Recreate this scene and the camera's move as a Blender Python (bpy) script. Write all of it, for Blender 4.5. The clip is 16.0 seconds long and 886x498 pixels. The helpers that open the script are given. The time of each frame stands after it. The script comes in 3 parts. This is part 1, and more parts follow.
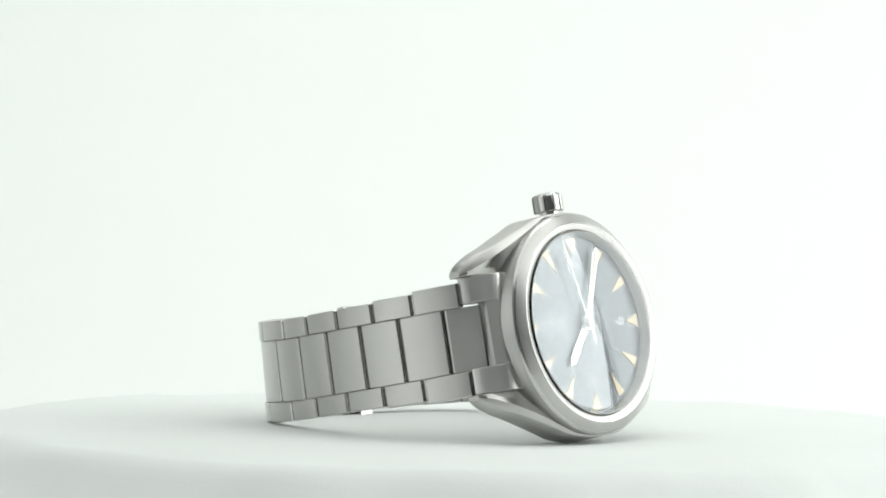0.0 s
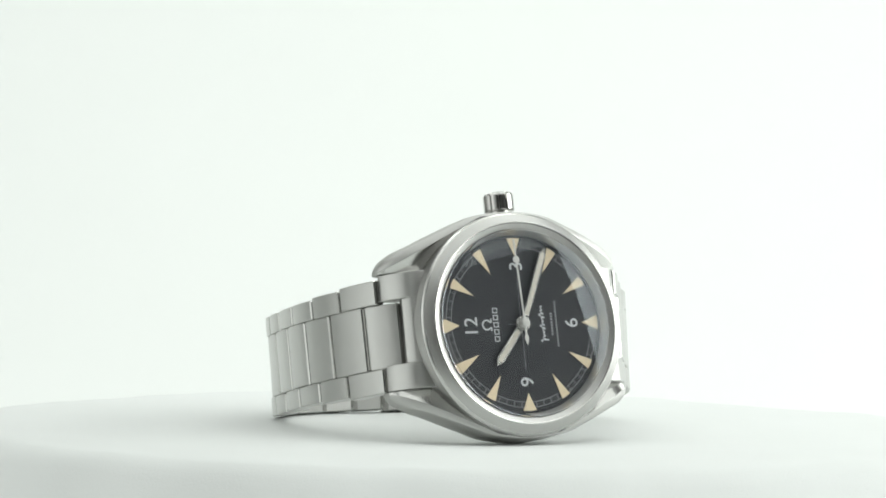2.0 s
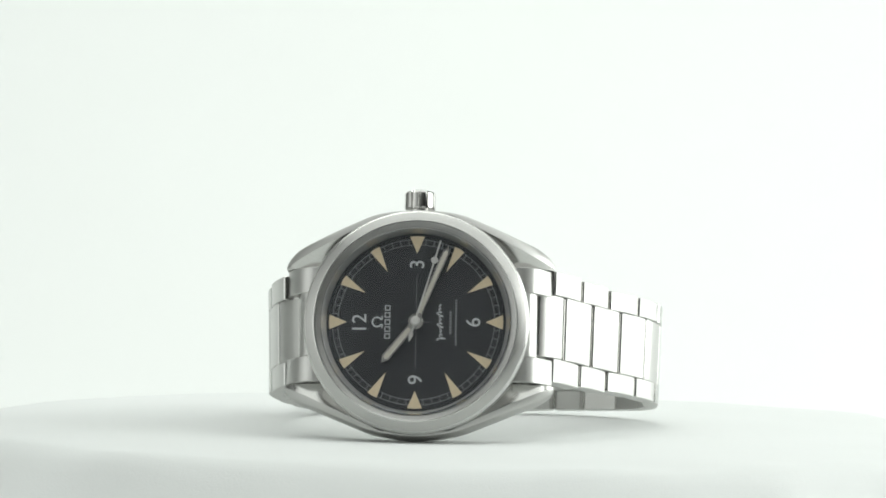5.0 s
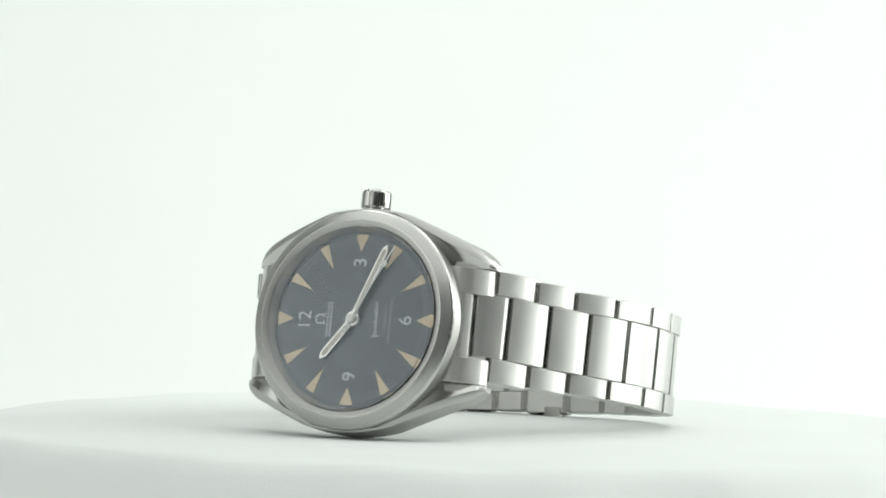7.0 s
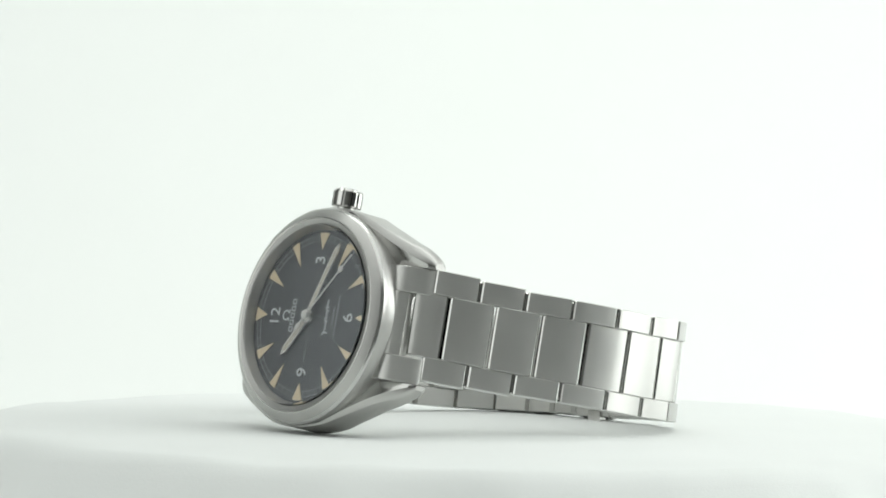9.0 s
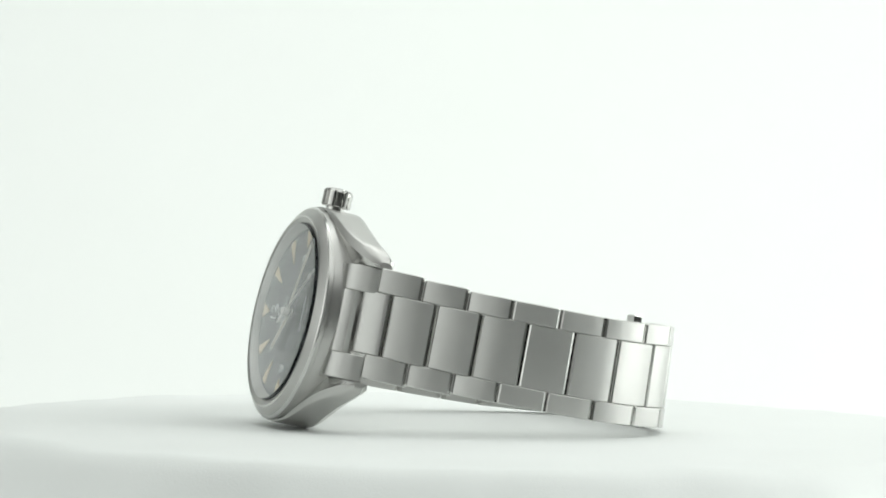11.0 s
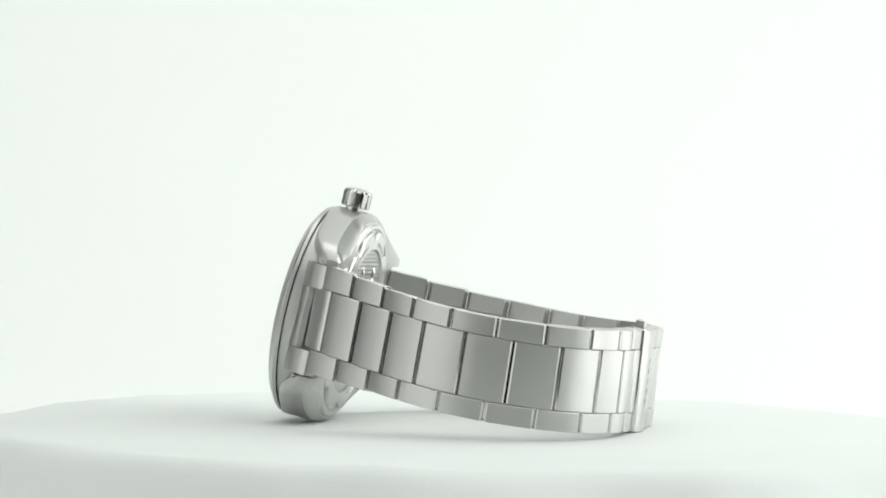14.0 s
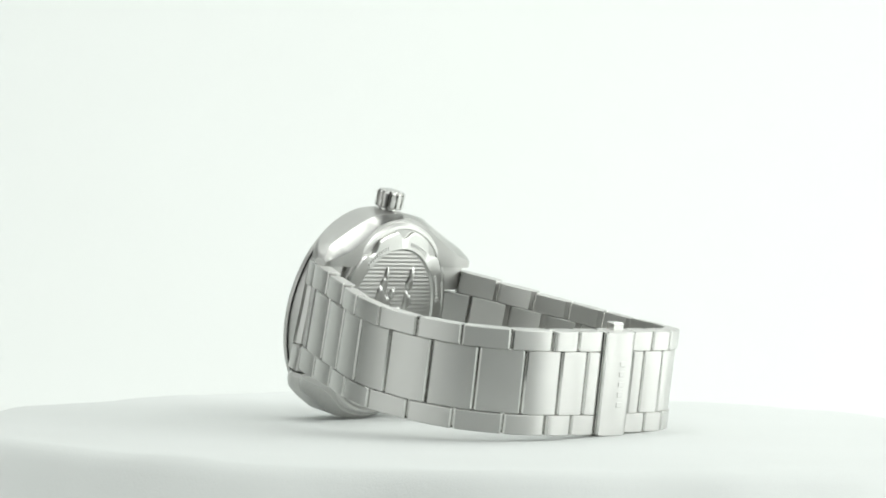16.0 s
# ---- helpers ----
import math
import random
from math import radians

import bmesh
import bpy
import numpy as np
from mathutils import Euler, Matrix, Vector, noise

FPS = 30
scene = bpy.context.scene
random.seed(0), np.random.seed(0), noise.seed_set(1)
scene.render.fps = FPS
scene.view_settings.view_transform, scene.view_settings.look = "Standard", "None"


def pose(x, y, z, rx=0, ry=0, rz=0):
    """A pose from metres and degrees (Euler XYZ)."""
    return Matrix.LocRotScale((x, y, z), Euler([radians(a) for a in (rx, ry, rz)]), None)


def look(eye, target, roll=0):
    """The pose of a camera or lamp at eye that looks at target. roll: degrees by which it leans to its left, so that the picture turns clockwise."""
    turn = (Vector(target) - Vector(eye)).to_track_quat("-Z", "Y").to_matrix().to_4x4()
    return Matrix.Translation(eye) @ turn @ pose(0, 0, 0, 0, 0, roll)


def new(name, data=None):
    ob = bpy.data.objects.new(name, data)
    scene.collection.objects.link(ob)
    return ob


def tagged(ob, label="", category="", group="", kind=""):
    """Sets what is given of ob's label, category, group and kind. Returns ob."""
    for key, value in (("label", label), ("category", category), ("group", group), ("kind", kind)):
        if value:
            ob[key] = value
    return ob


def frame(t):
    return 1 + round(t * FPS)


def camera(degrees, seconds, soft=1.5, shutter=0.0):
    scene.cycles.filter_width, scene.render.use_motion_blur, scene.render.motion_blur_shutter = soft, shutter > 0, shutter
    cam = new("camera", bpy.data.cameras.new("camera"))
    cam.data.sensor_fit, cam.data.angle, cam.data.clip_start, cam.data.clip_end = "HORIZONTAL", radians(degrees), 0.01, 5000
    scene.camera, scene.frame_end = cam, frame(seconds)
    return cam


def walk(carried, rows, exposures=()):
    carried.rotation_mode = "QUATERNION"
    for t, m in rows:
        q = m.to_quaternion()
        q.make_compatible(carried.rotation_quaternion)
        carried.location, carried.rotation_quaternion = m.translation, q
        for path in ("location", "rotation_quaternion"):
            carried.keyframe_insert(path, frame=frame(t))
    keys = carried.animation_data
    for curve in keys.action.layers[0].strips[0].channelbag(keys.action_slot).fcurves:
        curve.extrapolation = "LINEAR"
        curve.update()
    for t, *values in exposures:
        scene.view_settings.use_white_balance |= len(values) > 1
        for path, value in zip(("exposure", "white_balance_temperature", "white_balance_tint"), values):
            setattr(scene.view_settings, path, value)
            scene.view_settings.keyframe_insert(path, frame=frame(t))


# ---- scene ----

MM = 0.001

# ---- camera: it stands still before a turntable that spins ----
cam = camera(15.034, 16.0, soft=1.8)
CAM_POSE = pose(0, -0.6112, 0.04648, 0, 0, 0.48) @ pose(0, 0, 0, -1.364) @ pose(0, 0, 0, 0, -1.056) @ pose(0, 0, 0, 90)
walk(cam, [(0.0, CAM_POSE), (16.0, CAM_POSE)])


def turn(t):
    """The turntable's angle in degrees."""
    return 49.84 - 10.858 * t


# the watch on the turntable: crown up, dial leaning back
WATCH_ON_TABLE = (Matrix.Translation((-6.85 * MM, -31.50 * MM, 19.89 * MM))
                  @ pose(0, 0, 0, -12.38)
                  @ Matrix(((0, -1, 0, 0), (0, 0, -1, 0), (1, 0, 0, 0), (0, 0, 0, 1)))
                  @ pose(0, 0, 0, 0, 0, 1.11))

# ---- light: soft boxes above, to one side, and on the white sweep ----
world = bpy.data.worlds.new("studio")
world.use_nodes = True
world.node_tree.nodes["Background"].inputs["Color"].default_value = (0.93, 1.0, 0.95, 1)
world.node_tree.nodes["Background"].inputs["Strength"].default_value = 0.05
scene.world = world
scene.view_settings.exposure = -0.26


def soft_box(name, eye, target, w, h, watts, color):
    data = bpy.data.lights.new(name, "AREA")
    data.shape, data.size, data.size_y, data.energy, data.color = "RECTANGLE", w, h, watts, color
    ob = new(name, data)
    ob.matrix_world = look(eye, target)
    return ob


COOL = (0.959, 1.0, 0.969)
soft_box("top_light", (0.05, -0.12, 0.82), (0.0, -0.06, 0.0), 1.3, 1.2, 6.2, COOL)
soft_box("side_light", (0.655, -0.06, 0.24), (0.0, -0.02, 0.03), 0.40, 0.40, 2.8, COOL)
soft_box("rear_side_light", (0.69, 0.395, 0.19), (0.0, 0.0, 0.03), 0.50, 0.5, 2.3, COOL)
soft_box("key_light", (0.62, -0.30, 0.62), (0.0, 0.0, 0.0), 0.5, 0.4, 1.0, COOL)
fill_light = soft_box("fill_light", (-0.92, -0.48, 0.32), (0.0, 0.0, 0.03), 1.9, 1.2, 2.2, COOL)
fill_light.data.spread = radians(86)
soft_box("backdrop_light", (0.05, 0.30, 0.95), (0.05, 0.95, 0.25), 1.7, 0.3, 5.8, COOL)


# ---- materials ----
def material(name, base, rough, metal=0.0):
    m = bpy.data.materials.new(name)
    m.use_nodes = True
    b = m.node_tree.nodes["Principled BSDF"]
    b.inputs["Base Color"].default_value = (*base, 1)
    b.inputs["Roughness"].default_value = rough
    b.inputs["Metallic"].default_value = metal
    return m, m.node_tree, b


def wire(tree, a, out, b, into):
    tree.links.new(a.outputs[out], b.inputs[into])


def grain(tree, scale3, noise_scale, detail=3.0):
    co = tree.nodes.new("ShaderNodeTexCoord")
    mp = tree.nodes.new("ShaderNodeMapping")
    nz = tree.nodes.new("ShaderNodeTexNoise")
    mp.inputs["Scale"].default_value = scale3
    nz.inputs["Scale"].default_value = noise_scale
    nz.inputs["Detail"].default_value = detail
    wire(tree, co, "Object", mp, "Vector")
    wire(tree, mp, "Vector", nz, "Vector")
    return nz


def spread(tree, src, lo, hi):
    r = tree.nodes.new("ShaderNodeMapRange")
    r.inputs["To Min"].default_value, r.inputs["To Max"].default_value = lo, hi
    wire(tree, src, "Fac", r, "Value")
    return r


def relief(tree, src, bsdf, strength, distance):
    b = tree.nodes.new("ShaderNodeBump")
    b.inputs["Strength"].default_value, b.inputs["Distance"].default_value = strength, distance
    wire(tree, src, "Fac", b, "Height")
    wire(tree, b, "Normal", bsdf, "Normal")


def tint_by(tree, src, bsdf, dark, light):
    mix = tree.nodes.new("ShaderNodeMix")
    mix.data_type = "RGBA"
    mix.inputs["A"].default_value, mix.inputs["B"].default_value = (*dark, 1), (*light, 1)
    tree.links.new(src.outputs["Fac"], mix.inputs["Factor"])
    tree.links.new(mix.outputs["Result"], bsdf.inputs["Base Color"])


def steel(name, rough, stretch, bump, tone=0.58, brush=None, aniso=0.0):
    m, tree, b = material(name, (tone, tone * 0.995, tone * 0.965), rough, 1.0)
    fine = grain(tree, stretch, 1.0, 4.0)
    smudge = grain(tree, (1, 1, 1), 160.0, 2.0)
    tint_by(tree, smudge, b, (tone * 0.95, tone * 0.945, tone * 0.915), (tone * 1.04, tone * 1.035, tone * 1.005))
    r = spread(tree, smudge, rough * 0.85, rough * 1.15)
    tree.links.new(r.outputs["Result"], b.inputs["Roughness"])
    if bump:
        relief(tree, fine, b, bump, 0.00002)
    if brush == "round":
        tg = tree.nodes.new("ShaderNodeTangent")
        tg.direction_type, tg.axis = "RADIAL", "Z"
        b.inputs["Anisotropic Rotation"].default_value = 0.25
        tree.links.new(tg.outputs[0], b.inputs["Tangent"])
    elif brush:
        vt = tree.nodes.new("ShaderNodeVectorTransform")
        vt.vector_type, vt.convert_from, vt.convert_to = "VECTOR", "OBJECT", "WORLD"
        vt.inputs[0].default_value = brush
        tree.links.new(vt.outputs[0], b.inputs["Tangent"])
    b.inputs["Anisotropic"].default_value = aniso
    return m


# brushing runs across the bracelet's length on the links and round the case
LINK_STEEL = steel("brushed_link_steel", 0.35, (9000, 500, 500), 0.22, 0.60, (1, 0, 0), 0.88)
CASE_STEEL = steel("brushed_case_steel", 0.42, (9000, 900, 9000), 0.14, 0.54, (0, 0, 1), 0.4)
BEVEL = steel("satin_bevel_steel", 0.22, (300, 300, 300), 0.0, 0.60)
BACK_STEEL = steel("satin_back_steel", 0.30, (300, 300, 300), 0.0, 0.64)
POLISHED = steel("polished_steel", 0.11, (300, 300, 300), 0.0, 0.62)
SATIN = steel("satin_bezel_steel", 0.40, (4000, 4000, 4000), 0.12, 0.52, "round", 0.5)
GROOVE, _, _ = material("dark_groove_steel", (0.10, 0.10, 0.095), 0.45, 1.0)

DIAL_BLACK, tree, b = material("black_lacquer_dial", (0.04, 0.04, 0.043), 0.20)
b.inputs["IOR"].default_value = 1.71
b.inputs["Specular Tint"].default_value = (0.80, 0.90, 1.0, 1)
tint_by(tree, grain(tree, (1, 1, 1), 900.0, 5.0), b, (0.032, 0.032, 0.035), (0.044, 0.044, 0.047))
LUME, tree, b = material("cream_lume", (0.72, 0.60, 0.42), 0.6)
tint_by(tree, grain(tree, (1, 1, 1), 2500.0, 3.0), b, (0.64, 0.53, 0.36), (0.76, 0.65, 0.46))
PALE_LUME, tree, b = material("pale_hand_lume", (0.55, 0.52, 0.45), 0.55)
tint_by(tree, grain(tree, (1, 1, 1), 2500.0, 3.0), b, (0.48, 0.46, 0.40), (0.60, 0.57, 0.50))
PRINT, tree, b = material("silver_grey_print", (0.55, 0.57, 0.58), 0.5)
FAINT_PRINT, tree, b = material("faint_grey_print", (0.27, 0.28, 0.29), 0.5)
PALE_HAND, _, _ = material("pale_silver_lacquer", (0.62, 0.62, 0.60), 0.30, 0.35)
HAND_STEEL = steel("rhodium_hand", 0.26, (300, 300, 300), 0.0, 0.68)

GLASS, tree, b = material("sapphire_crystal", (1, 1, 1), 0.0)
b.inputs["Transmission Weight"].default_value = 1.0
b.inputs["IOR"].default_value = 1.48
b.inputs["Specular Tint"].default_value = (0.86, 0.93, 1.0, 1)

CLOTH, tree, b = material("white_cotton_cloth", (0.80, 0.82, 0.80), 0.9)
weave = grain(tree, (1, 1, 1), 2600.0, 3.0)
stain = grain(tree, (1, 1, 1), 22.0, 3.0)
tint_by(tree, stain, b, (0.735, 0.755, 0.74), (0.79, 0.81, 0.80))
relief(tree, weave, b, 0.25, 0.0002)
PAPER, tree, b = material("white_backdrop_paper", (0.84, 0.86, 0.84), 0.85)
tint_by(tree, grain(tree, (1, 1, 1), 5.0, 2.0), b, (0.83, 0.85, 0.83), (0.86, 0.88, 0.865))
ROOM_PAINT, tree, b = material("grey_room_paint", (0.45, 0.45, 0.44), 0.85)
tint_by(tree, grain(tree, (1, 1, 1), 3.0, 4.0), b, (0.42, 0.42, 0.41), (0.48, 0.48, 0.47))
FLOOR_PAINT, tree, b = material("dark_floor", (0.16, 0.15, 0.14), 0.6)
tint_by(tree, grain(tree, (1, 1, 1), 6.0, 4.0), b, (0.13, 0.12, 0.115), (0.19, 0.18, 0.17))


# ---- mesh helpers; lengths in millimetres inside a part ----
def mesh_of(name, verts, faces, mats, smooth=True, face_mats=None, angle=35, unit=MM):
    me = bpy.data.meshes.new(name)
    me.from_pydata([(v[0] * unit, v[1] * unit, v[2] * unit) for v in verts], [], faces)
    for m in mats:
        me.materials.append(m)
    if face_mats:
        for p, k in zip(me.polygons, face_mats):
            p.material_index = k
    bm = bmesh.new()
    bm.from_mesh(me)
    bmesh.ops.recalc_face_normals(bm, faces=bm.faces)
    for f in bm.faces:
        f.smooth = smooth
    for e in bm.edges:
        e.smooth = len(e.link_faces) == 2 and e.calc_face_angle(0) < radians(angle)
    bm.to_mesh(me)
    bm.free()
    return me


def part(name, me, parent, label=""):
    ob = new(name, me)
    ob.parent = parent
    return tagged(ob, label)


class Build:
    """Collects vertices and faces of one part."""

    def __init__(self):
        self.v, self.f, self.k = [], [], []

    def ring_stack(self, rings, closed=True, cap=True, mat=0, mats=None):
        """Faces between rings of equal length, each a list of points; caps at both ends."""
        base, n = len(self.v), len(rings[0])
        for r in rings:
            self.v += list(r)
        for i in range(len(rings) - 1):
            for j in range(n if closed else n - 1):
                a, c = base + i * n + j, base + i * n + (j + 1) % n
                self.f.append((a, c, c + n, a + n))
                self.k.append(mats[j] if mats else mat)
        if cap:
            self.f.append(tuple(base + j for j in range(n)))
            self.f.append(tuple(base + (len(rings) - 1) * n + j for j in range(n)))
            self.k += [mat, mat]

    def lathe(self, profile, n=96, closed=False, mat=0, mats=None, axis="z"):
        """Turns a list of (radius, height) round the axis; closed joins the last point to the first."""
        base, m = len(self.v), len(profile)
        for i in range(n):
            a = 2 * math.pi * i / n
            for r, h in profile:
                p = (r * math.cos(a), r * math.sin(a), h)
                self.v.append(p if axis == "z" else (h, p[0], p[1]))
        for i in range(n):
            for j in range(m if closed else m - 1):
                a, c = base + i * m, base + (i + 1) % n * m
                jj = (j + 1) % m
                self.f.append((a + j, a + jj, c + jj, c + j))
                self.k.append(mats[j] if mats else mat)

    def plate(self, outline, z0, z1, bevel=0.0, mat=0):
        """A flat plate from a 2D outline, its upper edge cut back by bevel."""
        n = len(outline)
        cx, cy = sum(p[0] for p in outline) / n, sum(p[1] for p in outline) / n
        rings = [[(x, y, z0) for x, y in outline], [(x, y, z1 - bevel) for x, y in outline]]
        if bevel:
            size = max(math.hypot(x - cx, y - cy) for x, y in outline)
            k = 1 - bevel / size
            rings.append([(cx + (x - cx) * k, cy + (y - cy) * k, z1) for x, y in outline])
        self.ring_stack(rings, mat=mat)

    def slab(self, profile, x0, x1, inset=0.15, mats=None):
        """A profile of (y, z) drawn out from x0 to x1, its ends chamfered."""
        n = len(profile)
        area = sum(profile[k][0] * profile[(k + 1) % n][1] - profile[(k + 1) % n][0] * profile[k][1] for k in range(n))
        turn_sign = 1 if area > 0 else -1

        def inward(k):
            """The way to move corner k so that both its edges step in by one."""
            (ay, az), (by, bz), (cy, cz) = profile[k - 1], profile[k], profile[(k + 1) % n]
            out = []
            for dy, dz in ((by - ay, bz - az), (cy - by, cz - bz)):
                m = math.hypot(dy, dz) or 1.0
                out.append((-dz / m * turn_sign, dy / m * turn_sign))
            (py, pz), (qy, qz) = out
            k2 = max(0.35, 1 + py * qy + pz * qz)
            return (py + qy) / k2, (pz + qz) / k2
        ways = [inward(k) for k in range(n)]

        def ring(x, d):
            return [(x, y + w[0] * d, z + w[1] * d) for (y, z), w in zip(profile, ways)]
        self.ring_stack([ring(x0, inset), ring(x0 + inset, 0), ring(x1 - inset, 0), ring(x1, inset)], mats=mats)

    def mesh(self, name, mats, smooth=True, angle=35):
        return mesh_of(name, self.v, self.f, mats, smooth, self.k, angle)


def curve_table(table, x):
    """Values between the rows of a table, rounded through its points."""
    n = len(table)
    for k in range(n - 1):
        (a, p), (c, q) = table[k], table[k + 1]
        if x <= c:
            u, h = (x - a) / (c - a), c - a
            before, after = table[max(0, k - 1)], table[min(n - 1, k + 2)]
            out = []
            for e in range(len(p)):
                ga = (q[e] - before[1][e]) / (c - before[0])
                gc = (after[1][e] - p[e]) / (after[0] - a)
                out.append((2 * u ** 3 - 3 * u * u + 1) * p[e] + (u ** 3 - 2 * u * u + u) * h * ga + (3 * u * u - 2 * u ** 3) * q[e] + (u ** 3 - u * u) * h * gc)
            return tuple(out)
    return table[-1][1]


# ---- the room and the sweep ----
def box(name, x0, y0, z0, x1, y1, z1, mat, label, category):
    v = [(x, y, z) for z in (z0, z1) for x, y in ((x0, y0), (x1, y0), (x1, y1), (x0, y1))]
    f = [(0, 1, 2, 3), (4, 5, 6, 7), (0, 1, 5, 4), (1, 2, 6, 5), (2, 3, 7, 6), (3, 0, 4, 7)]
    return tagged(new(name, mesh_of(name, v, f, [mat], smooth=False, unit=1.0)), label, category, kind="structure")


box("floor", -1.7, -2.1, -0.90, 1.7, 1.7, -0.80, FLOOR_PAINT, "dark plain floor of the studio room", "floor")
box("ceiling", -1.7, -2.1, 1.60, 1.7, 1.7, 1.70, ROOM_PAINT, "plain grey painted studio ceiling", "ceiling")
box("wall_north", -1.7, 1.6, -0.80, 1.7, 1.7, 1.60, ROOM_PAINT, "plain grey painted wall behind the backdrop", "wall")
box("wall_south", -1.7, -2.1, -0.80, 1.7, -2.0, 1.60, ROOM_PAINT, "plain grey painted wall behind the camera", "wall")
box("wall_west", -1.7, -2.0, -0.80, -1.6, 1.6, 1.60, ROOM_PAINT, "plain grey painted side wall", "wall")
box("wall_east", 1.6, -2.0, -0.80, 1.7, 1.6, 1.60, ROOM_PAINT, "plain grey painted side wall", "wall")


def make_sweep():
    """A sheet of white paper that lies on the table and curves up behind it."""
    line = [(-0.32, -0.055), (0.45, -0.055)]
    for i in range(1, 13):
        a = math.pi / 2 * i / 12
        line.append((0.45 + 0.40 * math.sin(a), -0.055 + 0.40 * (1 - math.cos(a))))
    line.append((0.85, 1.25))
    rows = []
    for off in (0.0, -0.0015):
        rows.append([(y + (0.0 if z < 0.2 else -off), z + off) for y, z in line])
    outline = rows[0] + rows[1][::-1]
    b = Build()
    b.ring_stack([[(x * 1000, y * 1000, z * 1000) for y, z in outline] for x in (-1.4, -0.3, 0.3, 1.4)])
    tagged(new("backdrop", b.mesh("backdrop", [PAPER])), "seamless white paper backdrop curving up behind the turntable", "backdrop", kind="structure")


make_sweep()
box("table", -1.45, -0.34, -0.095, 1.45, 0.86, -0.0568, ROOM_PAINT, "plain table top that carries the backdrop paper", "table")


# ---- the turntable's cloth ----
def make_cloth():
    n, radii = 240, [0, 8, 16, 24, 32, 40, 48, 56, 64, 72, 78, 82, 86, 89, 92, 95, 97, 99, 101, 103, 105, 107, 109, 111, 113, 115, 118, 121, 124, 128, 132, 137, 142, 147, 152, 157, 162, 168, 174, 180, 186, 192]
    v, f = [], []
    for i, r in enumerate(radii):
        for j in range(n if i else 1):
            a = 2 * math.pi * j / n
            c, s = math.cos(a), math.sin(a)
            wob = 4.0 * noise.noise((c * 1.3, s * 1.3, 3.7)) + 2.2 * noise.noise((c * 3.2, s * 3.2, 9.1))
            fold = noise.noise((c * 5.0, s * 5.0, 1.3)) + 0.5 * noise.noise((c * 11.0, s * 11.0, 5.3))
            dip = ((math.degrees(a) - 262 + 180) % 360 - 180) / 26
            rim = 91 + wob * 0.7 - 4 * math.exp(-dip * dip)
            u = (r - rim) / 11.0
            drop = 0.0
            if u > 0:
                drop = -9.0 * (1 - math.exp(-1.2 * u * u * (1 + 0.30 * fold))) - 0.16 * max(0.0, r - rim - 10.0) - 0.006 * max(0.0, r - rim - 40.0) ** 2
            soft = max(0.0, min(1.0, (r - 74) / 30))
            ripple = soft * (1.2 * noise.noise((c * r / 26, s * r / 26, 2.2)) + 0.45 * noise.noise((c * r / 11, s * r / 11, 7.7)))
            out = r + (4.0 * fold * min(1.0, max(0.0, u)) if u > 0 else 0.0)
            # the heavy case presses a shallow dent into the cloth
            dent = -0.95 * math.exp(-((out * c + 6.4) ** 2 / 26 ** 2 + (out * s + 29.9) ** 2 / 15 ** 2))
            v.append((out * c, out * s, max(-53.5, drop + ripple - 0.4 * soft + dent)))
    for j in range(n):
        f.append((0, 1 + j, 1 + (j + 1) % n))
    for i in range(1, len(radii) - 1):
        for j in range(n):
            a, b2 = 1 + (i - 1) * n + j, 1 + (i - 1) * n + (j + 1) % n
            f.append((a, b2, b2 + n, a + n))
    me = mesh_of("cloth", v, f, [CLOTH], angle=180)
    table = new("turntable", None)
    tagged(table, "round display turntable draped with creased white cloth", "turntable")
    ob = part("cloth", me, table, "creased white cotton cloth")
    sol = ob.modifiers.new("thickness", "SOLIDIFY")
    sol.thickness, sol.offset = 0.0006, -1
    b = Build()
    b.lathe([(0, -52), (70, -52), (72, -50), (72, -40), (84, -38), (85, -36), (85, -6), (84, -4), (0, -4)], 64)
    part("platter", b.mesh("platter", [ROOM_PAINT]), table, "plain round platter under the cloth")
    return table


turntable = make_cloth()

# ---- the wristwatch: x to 3 o'clock, y to 12, z out of the dial ----
watch = tagged(new("wristwatch"), "brushed steel wristwatch with black dial lying on its side", "wristwatch")


